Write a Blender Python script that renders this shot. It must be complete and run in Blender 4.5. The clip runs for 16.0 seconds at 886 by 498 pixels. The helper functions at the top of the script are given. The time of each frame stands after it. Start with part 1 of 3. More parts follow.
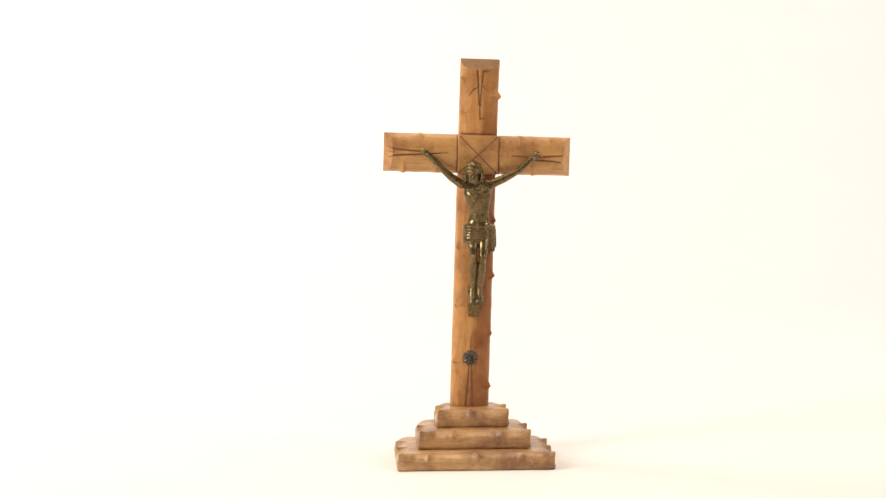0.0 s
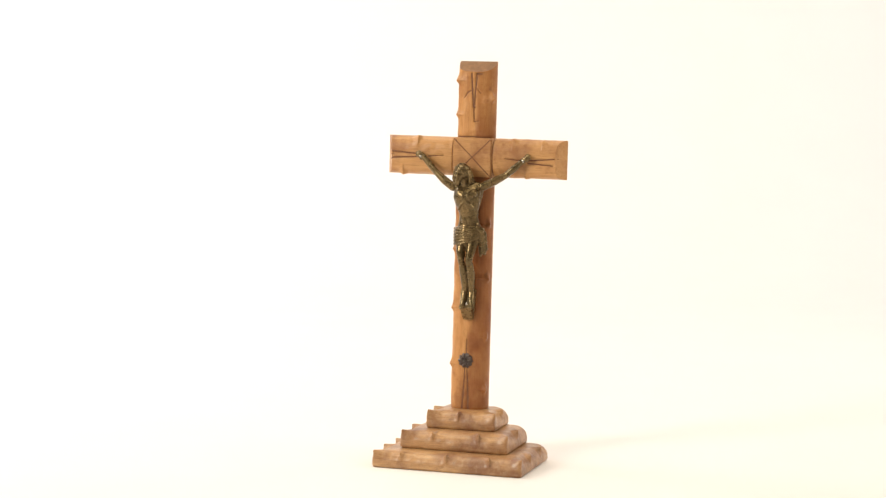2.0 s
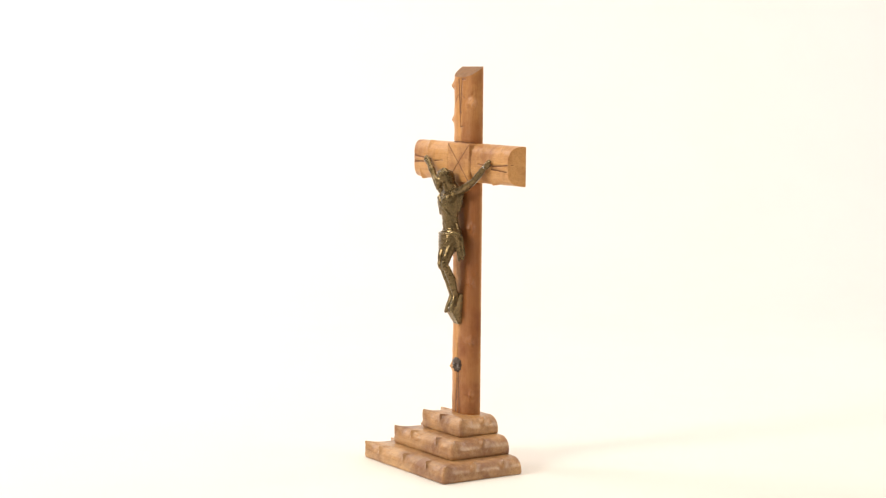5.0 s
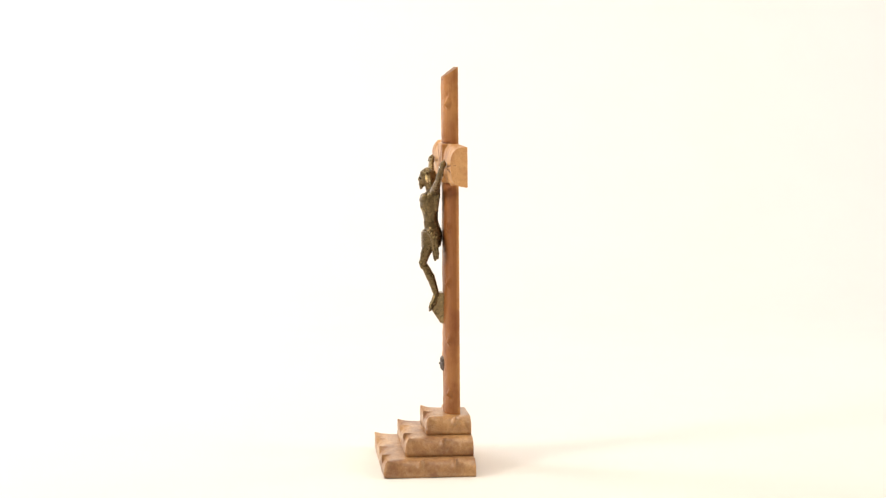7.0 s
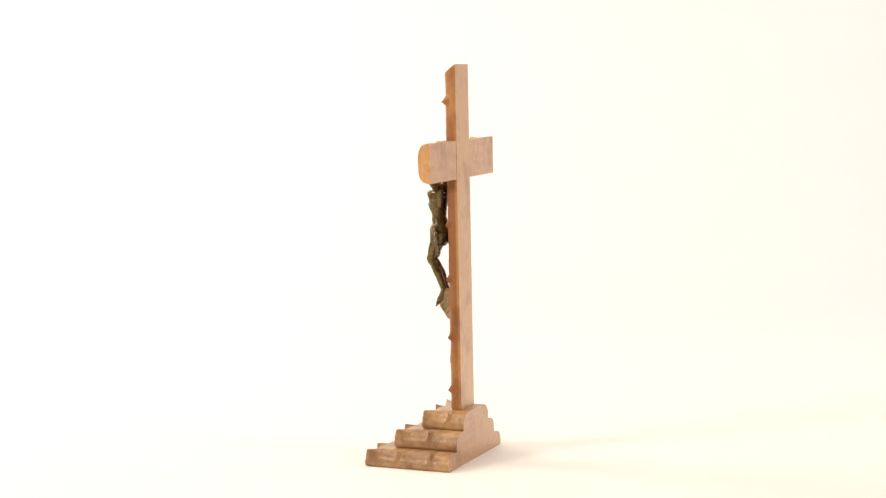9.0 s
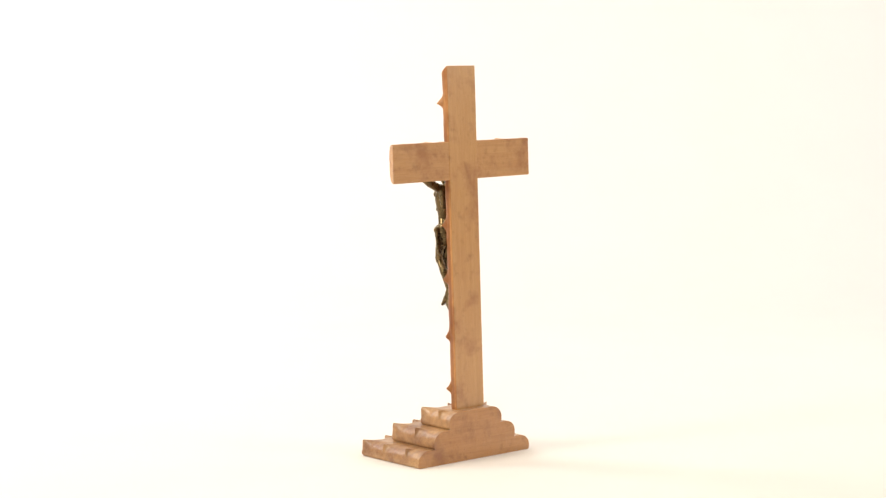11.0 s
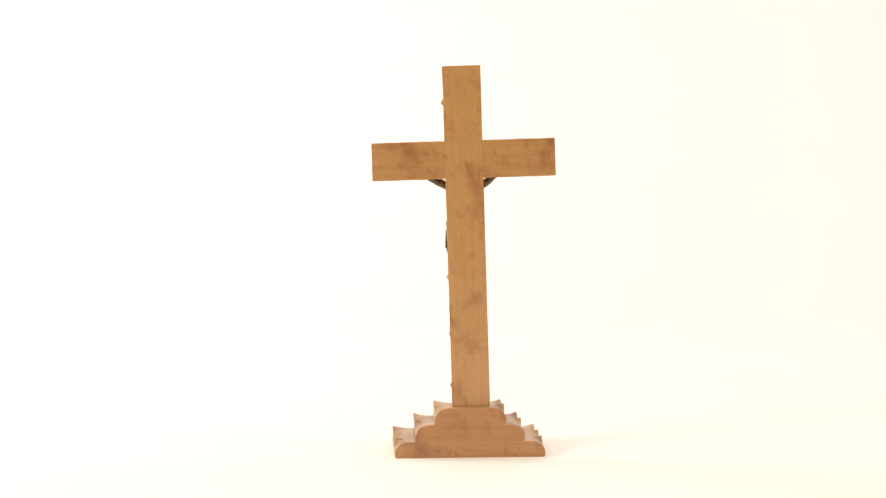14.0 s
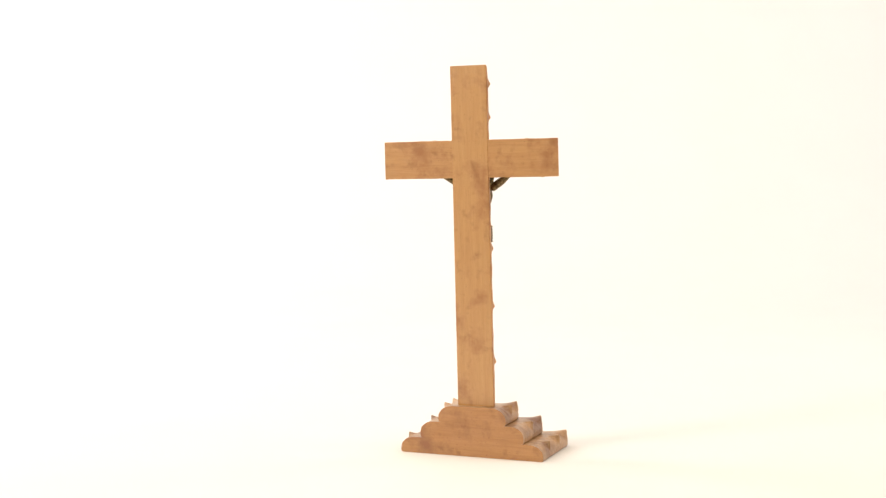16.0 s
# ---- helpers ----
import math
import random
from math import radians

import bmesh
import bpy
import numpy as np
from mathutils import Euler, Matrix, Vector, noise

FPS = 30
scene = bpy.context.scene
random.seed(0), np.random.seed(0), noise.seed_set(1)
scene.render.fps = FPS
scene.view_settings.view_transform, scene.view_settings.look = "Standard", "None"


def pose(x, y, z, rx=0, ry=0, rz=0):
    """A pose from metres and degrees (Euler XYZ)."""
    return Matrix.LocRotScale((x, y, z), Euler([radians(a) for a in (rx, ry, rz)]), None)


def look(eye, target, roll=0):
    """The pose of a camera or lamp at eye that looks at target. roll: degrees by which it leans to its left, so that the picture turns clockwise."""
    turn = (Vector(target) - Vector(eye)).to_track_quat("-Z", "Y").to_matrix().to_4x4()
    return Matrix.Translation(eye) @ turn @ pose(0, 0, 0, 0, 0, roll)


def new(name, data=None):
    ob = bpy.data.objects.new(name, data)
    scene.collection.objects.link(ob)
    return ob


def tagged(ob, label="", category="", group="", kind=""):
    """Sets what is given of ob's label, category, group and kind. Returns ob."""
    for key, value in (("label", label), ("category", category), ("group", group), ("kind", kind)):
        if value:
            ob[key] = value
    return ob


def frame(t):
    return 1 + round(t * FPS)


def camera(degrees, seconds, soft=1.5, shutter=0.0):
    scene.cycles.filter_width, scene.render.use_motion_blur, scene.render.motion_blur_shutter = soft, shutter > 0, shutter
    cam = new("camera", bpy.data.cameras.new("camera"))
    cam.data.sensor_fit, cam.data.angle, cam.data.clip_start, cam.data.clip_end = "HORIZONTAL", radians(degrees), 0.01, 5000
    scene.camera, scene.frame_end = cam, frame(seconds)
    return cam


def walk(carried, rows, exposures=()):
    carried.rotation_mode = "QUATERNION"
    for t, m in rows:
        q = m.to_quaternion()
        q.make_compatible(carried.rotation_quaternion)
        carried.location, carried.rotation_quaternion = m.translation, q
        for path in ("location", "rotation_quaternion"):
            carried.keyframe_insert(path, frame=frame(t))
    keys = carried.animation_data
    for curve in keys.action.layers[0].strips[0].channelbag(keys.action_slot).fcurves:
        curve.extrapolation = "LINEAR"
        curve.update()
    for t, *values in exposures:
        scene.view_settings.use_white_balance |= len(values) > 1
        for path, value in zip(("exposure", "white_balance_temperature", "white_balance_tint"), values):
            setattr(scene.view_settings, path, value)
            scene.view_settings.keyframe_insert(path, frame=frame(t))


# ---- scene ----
# ---- camera ----
cam = camera(30.49, 16.0, soft=1.35)
PITCH = 4.522
# seconds, tilt of the head in degrees against PITCH
TILT = [(0, -0.1748), (0.5, -0.1524), (1, -0.1417), (1.5, -0.1266), (2, -0.0835), (2.5, -0.0286), (3, 0.0054), (3.5, 0.0244), (4, 0.0538), (6.5, 0.1205), (7, 0.1047), (7.4, 0.0875), (8, 0.0200), (8.5, 0.0045), (9, 0.0026), (11.5, 0.0494), (12, 0.0489), (12.5, 0.0443), (13, 0.0471), (13.5, 0.0423), (14, 0.0299), (14.5, 0.0408), (15, 0.0526), (15.5, 0.0428), (16, 0.0184)]
walk(cam, [(t, pose(0, -1.8503, 0.3867, 90 - PITCH + d, 0, 1.0554)) for t, d in TILT])

# ---- light: a white photo studio with soft boxes above, beside and behind the lens ----
world = bpy.data.worlds.new("studio_world")
scene.world = world
world.use_nodes = True
world.node_tree.nodes["Background"].inputs[0].default_value = (1.0, 0.97, 0.92, 1)
world.node_tree.nodes["Background"].inputs[1].default_value = 0.05


def softbox(name, eye, target, w, h, watts, colour):
    data = bpy.data.lights.new(name, "AREA")
    data.shape, data.size, data.size_y, data.energy, data.color = "RECTANGLE", w, h, watts, colour
    ob = new(name, data)
    ob.matrix_world = look(eye, target)
    return ob


softbox("softbox_overhead", (-0.3, 0.1, 2.6), (-0.2, 0.1, 0), 1.8, 1.8, 41, (1.0, 0.895, 0.68))
softbox("softbox_key", (-1.9, -1.1, 1.15), (0, 0, 0.25), 0.55, 0.65, 37, (1.0, 0.93, 0.78))
softbox("softbox_front", (-0.3, -2.3, 1.9), (0, 0, 0.3), 0.25, 0.25, 9, (1.0, 0.95, 0.86))
softbox("softbox_side", (2.1, -0.5, 1.2), (0, 0, 0.25), 0.8, 1.0, 23, (1.0, 0.91, 0.73))
softbox("softbox_backdrop_west", (-1.9, 0.8, 1.9), (-0.6, 2.2, 0.8), 0.8, 1.4, 41, (1.0, 0.985, 0.975))
softbox("softbox_backdrop_east", (1.9, 0.8, 1.9), (0.6, 2.2, 0.8), 0.8, 1.4, 19, (0.955, 0.92, 1.0))
scene.view_settings.exposure = 0.0


# ---- materials ----
def material(name):
    m = bpy.data.materials.new(name)
    m.use_nodes = True
    return m, m.node_tree.nodes, m.node_tree.links, m.node_tree.nodes["Principled BSDF"]


def noise_node(n, l, vec, scale, detail, rough=0.55, distort=0.0):
    t = n.new("ShaderNodeTexNoise")
    t.inputs["Scale"].default_value, t.inputs["Detail"].default_value = scale, detail
    t.inputs["Roughness"].default_value, t.inputs["Distortion"].default_value = rough, distort
    l.new(vec, t.inputs["Vector"])
    return t.outputs["Fac"]


def ramp(n, l, fac, stops):
    r = n.new("ShaderNodeValToRGB")
    while len(r.color_ramp.elements) < len(stops):
        r.color_ramp.elements.new(0.5)
    for e, (p, c) in zip(r.color_ramp.elements, stops):
        e.position, e.color = p, (*c, 1)
    l.new(fac, r.inputs["Fac"])
    return r.outputs["Color"]


def mixed(n, l, fac, a, b, kind="MIX"):
    x = n.new("ShaderNodeMix")
    x.data_type, x.blend_type = "RGBA", kind
    if isinstance(fac, float):
        x.inputs["Factor"].default_value = fac
    else:
        l.new(fac, x.inputs["Factor"])
    l.new(a, x.inputs["A"])
    l.new(b, x.inputs["B"])
    return x.outputs["Result"]


def wood(name, axis, light, dark, stain, gloss=0.36, stain_from=0.5, flecks=0.0, flank=None, coat=0.32, spec=0.5, pore=0.5):
    """Polished wood whose grain runs along one axis of the part."""
    m, n, l, p = material(name)
    co = n.new("ShaderNodeTexCoord").outputs["Object"]
    mp = n.new("ShaderNodeMapping")
    s = [1.0, 1.0, 1.0]
    s[axis] = 0.07
    mp.inputs["Scale"].default_value = s
    l.new(co, mp.inputs["Vector"])
    g = mp.outputs["Vector"]
    bands = noise_node(n, l, g, 190, 4, 0.6, 0.4)
    fine = noise_node(n, l, g, 900, 5, 0.7)
    broad = noise_node(n, l, co, 26, 4, 0.6)
    spots = noise_node(n, l, co, 75, 3, 0.5)
    base = ramp(n, l, bands, [(0.3, dark), (0.68, light)])
    pores = ramp(n, l, fine, [(0.34, (0.55, 0.48, 0.42)), (0.5, (1, 1, 1))])
    c = mixed(n, l, 0.7 if flecks else pore, base, pores, "MULTIPLY")
    st = n.new("ShaderNodeRGB")
    st.outputs[0].default_value = (*stain, 1)
    mask = ramp(n, l, broad, [(stain_from, (0, 0, 0)), (stain_from + 0.2, (0.9, 0.9, 0.9))])
    c = mixed(n, l, mask, c, st.outputs[0])
    colour_map = ramp(n, l, spots, [(0.58, (1, 1, 1)), (0.78, (0.72, 0.64, 0.58))])
    c = mixed(n, l, 1.0, c, colour_map, "MULTIPLY")
    pits = noise_node(n, l, co, 420, 3, 0.6)
    c = mixed(n, l, 1.0, c, ramp(n, l, pits, [(0.64, (1, 1, 1)), (0.76, (0.7, 0.6, 0.54))]), "MULTIPLY")
    if flecks:
        pale = n.new("ShaderNodeRGB")
        pale.outputs[0].default_value = (0.62, 0.46, 0.28, 1)
        dust = noise_node(n, l, co, 150, 6, 0.68)
        c = mixed(n, l, ramp(n, l, dust, [(0.5, (0, 0, 0)), (0.72, (flecks,) * 3)]), c, pale.outputs[0])
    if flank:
        # one flank's darker, redder varnish, deepened by painted shade of figure and arm
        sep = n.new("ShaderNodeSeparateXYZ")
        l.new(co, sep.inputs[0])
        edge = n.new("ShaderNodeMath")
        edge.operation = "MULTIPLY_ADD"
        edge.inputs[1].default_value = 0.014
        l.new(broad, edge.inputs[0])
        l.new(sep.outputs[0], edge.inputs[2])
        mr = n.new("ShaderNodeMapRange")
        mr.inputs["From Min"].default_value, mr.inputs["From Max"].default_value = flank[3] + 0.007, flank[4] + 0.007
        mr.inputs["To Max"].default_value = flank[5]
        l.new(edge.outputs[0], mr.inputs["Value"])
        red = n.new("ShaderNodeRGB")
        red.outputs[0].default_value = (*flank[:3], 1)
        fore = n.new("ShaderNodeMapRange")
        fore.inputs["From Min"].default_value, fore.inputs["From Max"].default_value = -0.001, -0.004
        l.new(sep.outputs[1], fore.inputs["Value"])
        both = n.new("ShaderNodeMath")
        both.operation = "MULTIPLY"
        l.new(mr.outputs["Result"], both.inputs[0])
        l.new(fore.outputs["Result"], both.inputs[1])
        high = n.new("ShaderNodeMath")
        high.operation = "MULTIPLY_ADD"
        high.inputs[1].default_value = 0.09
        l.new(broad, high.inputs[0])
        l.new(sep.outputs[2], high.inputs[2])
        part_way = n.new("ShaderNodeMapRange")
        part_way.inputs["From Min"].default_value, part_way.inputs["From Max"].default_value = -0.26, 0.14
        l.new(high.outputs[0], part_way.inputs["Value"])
        # full strength from below the middle up to the crossbar, weaker beyond
        by_height = ramp(n, l, part_way.outputs["Result"], [(0.18, (0.75,) * 3), (0.38, (1, 1, 1)), (0.80, (1, 1, 1)), (0.92, (0.3,) * 3)])
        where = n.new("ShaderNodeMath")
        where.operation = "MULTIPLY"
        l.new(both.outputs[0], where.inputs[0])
        l.new(by_height, where.inputs[1])
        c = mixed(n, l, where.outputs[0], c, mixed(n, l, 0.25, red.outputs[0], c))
    own = n.new("ShaderNodeObjectInfo").outputs["Random"]
    c = mixed(n, l, 1.0, c, ramp(n, l, own, [(0.0, (0.95, 0.91, 0.89)), (1.0, (1.04, 1.04, 1.04))]), "MULTIPLY")
    l.new(c, p.inputs["Base Color"])
    p.inputs["Coat Weight"].default_value, p.inputs["Coat Roughness"].default_value = coat, 0.26
    p.inputs["Specular IOR Level"].default_value = spec
    r = n.new("ShaderNodeMapRange")
    r.inputs["To Min"].default_value, r.inputs["To Max"].default_value = gloss - 0.07, gloss + 0.14
    l.new(broad, r.inputs["Value"])
    l.new(r.outputs["Result"], p.inputs["Roughness"])
    b = n.new("ShaderNodeBump")
    b.inputs["Strength"].default_value, b.inputs["Distance"].default_value = 0.25, 0.0006
    l.new(fine, b.inputs["Height"])
    b3 = n.new("ShaderNodeBump")
    b3.inputs["Strength"].default_value, b3.inputs["Distance"].default_value = 0.5, 0.0014
    l.new(noise_node(n, l, co, 130, 3), b3.inputs["Height"])
    l.new(b.outputs["Normal"], b3.inputs["Normal"])
    l.new(b3.outputs["Normal"], p.inputs["Normal"])
    return m


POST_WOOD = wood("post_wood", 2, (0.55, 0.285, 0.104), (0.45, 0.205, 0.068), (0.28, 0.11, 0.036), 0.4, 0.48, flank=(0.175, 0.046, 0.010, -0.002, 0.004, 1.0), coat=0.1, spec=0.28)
BAR_WOOD = wood("bar_wood", 0, (0.54, 0.292, 0.106), (0.45, 0.216, 0.07), (0.29, 0.118, 0.038), 0.42, 0.48, coat=0.16)
POST_BACK = wood("post_back_wood", 2, (0.53, 0.285, 0.1), (0.47, 0.235, 0.077), (0.32, 0.12, 0.032), 0.33, 0.51, coat=1.0, spec=0.6, pore=0.2)
BAR_BACK = wood("bar_back_wood", 0, (0.51, 0.268, 0.093), (0.43, 0.2, 0.064), (0.31, 0.115, 0.03), 0.33, 0.49, coat=1.0, spec=0.6, pore=0.2)
BASE_WOOD = wood("base_wood", 0, (0.5, 0.288, 0.126), (0.38, 0.2, 0.084), (0.2, 0.085, 0.037), 0.35, 0.44, 0.25, coat=0.3)
BACK_WOOD = wood("base_back_wood", 0, (0.47, 0.22, 0.066), (0.39, 0.17, 0.048), (0.26, 0.092, 0.028), 0.33, 0.5, coat=1.0, pore=0.2)
END_WOOD = wood("end_grain_wood", 1, (0.26, 0.125, 0.047), (0.18, 0.083, 0.03), (0.13, 0.056, 0.022), 0.6, coat=0.0)


def simple(name, colour, rough, metal=0.0, scale=200, spread=0.35, bump=0.3, dist=0.0008):
    m, n, l, p = material(name)
    co = n.new("ShaderNodeTexCoord").outputs["Object"]
    f = noise_node(n, l, co, scale, 4)
    big = noise_node(n, l, co, scale / 8, 3)
    lo = [v * (1 - spread) for v in colour]
    hi = [min(1, v * (1 + spread)) for v in colour]
    a = ramp(n, l, f, [(0.35, lo), (0.65, hi)])
    b2 = ramp(n, l, big, [(0.3, lo), (0.7, hi)])
    l.new(mixed(n, l, 0.5, a, b2), p.inputs["Base Color"])
    p.inputs["Roughness"].default_value, p.inputs["Metallic"].default_value = rough, metal
    b = n.new("ShaderNodeBump")
    b.inputs["Strength"].default_value, b.inputs["Distance"].default_value = bump, dist
    l.new(f, b.inputs["Height"])
    l.new(b.outputs["Normal"], p.inputs["Normal"])
    return m


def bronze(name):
    """Old bronze: shade painted into the hollows, rubbing and highlights into the raised parts."""
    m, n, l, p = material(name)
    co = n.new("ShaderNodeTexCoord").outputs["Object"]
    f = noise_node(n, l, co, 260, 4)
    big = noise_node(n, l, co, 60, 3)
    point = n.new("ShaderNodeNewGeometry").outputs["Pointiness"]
    # pointiness drives painted crease shade below 0.5, brighter relief above
    colour_map = ramp(n, l, point, [(0.42, (0.05, 0.032, 0.015)), (0.5, (0.145, 0.1, 0.047)), (0.6, (0.25, 0.185, 0.1))])
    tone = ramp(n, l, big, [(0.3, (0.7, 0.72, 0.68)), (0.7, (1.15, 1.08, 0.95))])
    l.new(mixed(n, l, 1.0, colour_map, tone, "MULTIPLY"), p.inputs["Base Color"])
    p.inputs["Metallic"].default_value = 0.7
    r = n.new("ShaderNodeMapRange")
    r.inputs["To Min"].default_value, r.inputs["To Max"].default_value = 0.2, 0.36
    l.new(f, r.inputs["Value"])
    l.new(r.outputs["Result"], p.inputs["Roughness"])
    b = n.new("ShaderNodeBump")
    b.inputs["Strength"].default_value, b.inputs["Distance"].default_value = 0.12, 0.0006
    l.new(f, b.inputs["Height"])
    l.new(b.outputs["Normal"], p.inputs["Normal"])
    return m


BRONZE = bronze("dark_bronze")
IRON = simple("dark_iron", (0.11, 0.088, 0.08), 0.36, 0.7, 300, 0.4, 0.3, 0.0004)
STEEL = simple("worn_steel", (0.4, 0.37, 0.33), 0.2, 0.9, 500, 0.2, 0.1, 0.0002)
GROOVE = simple("groove_wax", (0.17, 0.066, 0.026), 0.6, 0.0, 400, 0.3, 0.2, 0.0003)
PAPER = simple("white_paper", (0.762, 0.728, 0.716), 0.75, 0.0, 6, 0.012, 0.03, 0.001)
WALL = simple("grey_wall_paint", (0.22, 0.21, 0.20), 0.8, 0.0, 9, 0.02, 0.05, 0.001)


# ---- helpers for parts ----
def mesh_of(name, verts, faces, mat, smooth=True):
    me = bpy.data.meshes.new(name)
    me.from_pydata(verts, [], faces)
    bm = bmesh.new()
    bm.from_mesh(me)
    bmesh.ops.recalc_face_normals(bm, faces=bm.faces)
    bm.to_mesh(me)
    bm.free()
    me.materials.append(mat)
    if smooth:
        for f in me.polygons:
            f.use_smooth = True
        me.set_sharp_from_angle(angle=radians(38))
    return me


def part(name, me, parent, label="", m=None):
    ob = new(name, me)
    ob.parent = parent
    if m is not None:
        ob.matrix_local = m
    if label:
        tagged(ob, label)
    return ob


# ---- the studio ----
def sweep():
    """White paper: flat under the crucifix, curving up into the backdrop."""
    line = [(-3.4, 0.0), (-1.5, 0.0), (0.0, 0.0), (1.3, 0.0)]
    r = 0.9
    for i in range(1, 25):
        a = math.pi / 2 * i / 24
        line.append((1.3 + r * math.sin(a), r - r * math.cos(a)))
    line += [(2.2, 1.8), (2.2, 2.9)]
    v, f = [], []
    for x in (-2.6, 2.6):
        v += [(x, y, z) for y, z in line]
    k = len(line)
    f += [(i, i + 1, k + i + 1, k + i) for i in range(k - 1)]
    ob = new("backdrop", mesh_of("backdrop", v, f, PAPER))
    tagged(ob, "seamless white paper sweep curving from table up to wall", "backdrop", kind="structure")


def slab(name, x0, x1, y0, y1, z0, z1, mat, label, category):
    v = [(x, y, z) for x in (x0, x1) for y in (y0, y1) for z in (z0, z1)]
    f = [(0, 1, 3, 2), (4, 6, 7, 5), (0, 4, 5, 1), (2, 3, 7, 6), (0, 2, 6, 4), (1, 5, 7, 3)]
    ob = new(name, mesh_of(name, v, f, mat, False))
    tagged(ob, label, category, kind="structure")


sweep()
slab("floor", -2.7, 2.7, -3.5, 2.4, -0.13, -0.03, WALL, "plain grey studio floor under the paper", "floor")
slab("wall_north", -2.7, 2.7, 2.4, 2.5, -0.03, 3.0, WALL, "plain grey painted studio wall", "wall")
slab("wall_south", -2.7, 2.7, -3.6, -3.5, -0.03, 3.0, WALL, "plain grey painted studio wall", "wall")
slab("wall_west", -2.8, -2.7, -3.5, 2.4, -0.03, 3.0, WALL, "plain grey painted studio wall", "wall")
slab("wall_east", 2.7, 2.8, -3.5, 2.4, -0.03, 3.0, WALL, "plain grey painted studio wall", "wall")
slab("ceiling", -2.7, 2.7, -3.5, 2.4, 3.0, 3.1, WALL, "plain grey painted studio ceiling", "ceiling")

# ---- the crucifix ----
crucifix = new("crucifix")
tagged(crucifix, "carved light-brown wooden standing crucifix with bronze figure on stepped base", "crucifix")


def half_log(name, lo, hi, half, deep, cut_lo, cut_hi, knots, grooves, mats, axis, seed, back=0.0):
    """A beam flat behind and rounded in front, its ends cut aslant; axis 2 upright, 0 lying.
    knots: place along, place across (-1..1), height, reach before, reach after, reach across.
    grooves: scored lines from p to q with their widths at both ends."""
    n_along, n_across, e = int((hi - lo) / 0.0006), 110, 2 / 2.9
    ang = np.linspace(0, math.pi, 4001)
    su = -half * np.sign(np.cos(ang)) * np.abs(np.cos(ang)) ** e
    sd = deep * np.clip(np.sin(ang), 0, 1) ** e
    run = np.concatenate(([0.0], np.cumsum(np.hypot(np.diff(su), np.diff(sd)))))
    at = np.interp(np.linspace(0, run[-1], n_across + 1), run, ang)
    U = np.interp(at, ang, su)
    D = np.interp(at, ang, sd)
    S = 2 * at / math.pi - 1
    T = np.linspace(0, 1, n_along + 1)[:, None]
    a, b = lo + cut_lo * D, hi - cut_hi * D
    W = a + (b - a) * T
    nu, nd = U / half ** 2, D / deep ** 2
    nl = np.hypot(nu, nd)
    nu, nd = nu / nl, nd / nl
    K = np.zeros_like(W)
    for ka, kc, size, before, after, wide in knots:
        d = np.hypot((W - ka) / np.where(W < ka, before, after), (S - kc) / wide)
        K += size * (0.8 * np.clip(1 - d, 0, 1) ** 2.0 + 0.2 * np.clip(1 - 2.2 * d * d, 0, 1) ** 1.5)
    X, Z = (W, U + 0 * W) if axis == 0 else (U + 0 * W, W)
    for p, q, w0, w1 in grooves:
        dx, dz = q[0] - p[0], q[1] - p[1]
        t = np.clip(((X - p[0]) * dx + (Z - p[1]) * dz) / (dx * dx + dz * dz), 0, 1)
        gap = np.hypot(X - p[0] - dx * t, Z - p[1] - dz * t)
        wide = 0.8 * (w0 + (w1 - w0) * t) + 0.0006
        K -= 0.0010 * np.clip(1.25 - 1.25 * gap / wide, 0, 1)
    soft = np.minimum(1, D / 0.004)
    N = np.array([[noise.noise((W[i, j] * 45, U[j] * 60, seed)) + 0.7 * noise.noise((W[i, j] * 130, U[j] * 170, seed + 4))
                   for j in range(n_across + 1)] for i in range(n_along + 1)])
    K += 0.0005 * N * soft
    K[:, 0] = K[:, -1] = 0
    A = U + nu * K
    A[:, 0] += 0.0006
    A[:, -1] -= 0.0006
    B = -back - np.maximum(0.0, D + nd * K)
    B[:, 0] = B[:, -1] = -back
    v = [(A[i, j], B[i, j], W[i, j]) if axis == 2 else (W[i, j], B[i, j], A[i, j]) for i in range(n_along + 1) for j in range(n_across + 1)]
    m, f, which = n_across + 1, [], []
    for i in range(n_along):
        for j in range(n_across):
            f.append((i * m + j, i * m + j + 1, (i + 1) * m + j + 1, (i + 1) * m + j))
            which.append(0)
        f.append((i * m + n_across, i * m, (i + 1) * m, (i + 1) * m + n_across))
        which.append(2)
    f.append(tuple(range(m)))
    f.append(tuple(n_along * m + j for j in range(m)))
    which += [0, 1 if axis == 2 else 0]
    me = mesh_of(name, [tuple(map(float, q)) for q in v], f, mats[0])
    for extra in mats[1:]:
        me.materials.append(extra)
    me.polygons.foreach_set("material_index", which)
    return me


def front_depth(u, half, deep):
    """How far a half log stands forward at u across its width."""
    t = min(1.0, abs(u) / half)
    return deep * (1 - t ** 2.9) ** (1 / 2.9)


# the cross as a whole leans a little
LEAN = pose(0.0125, -0.0140, 0.3431, 0.6, 1.72, 0.5)
PW, PD, BW, BD = 0.0219, 0.0165, 0.0217, 0.0174
KN = 0.0060
post_knots = []
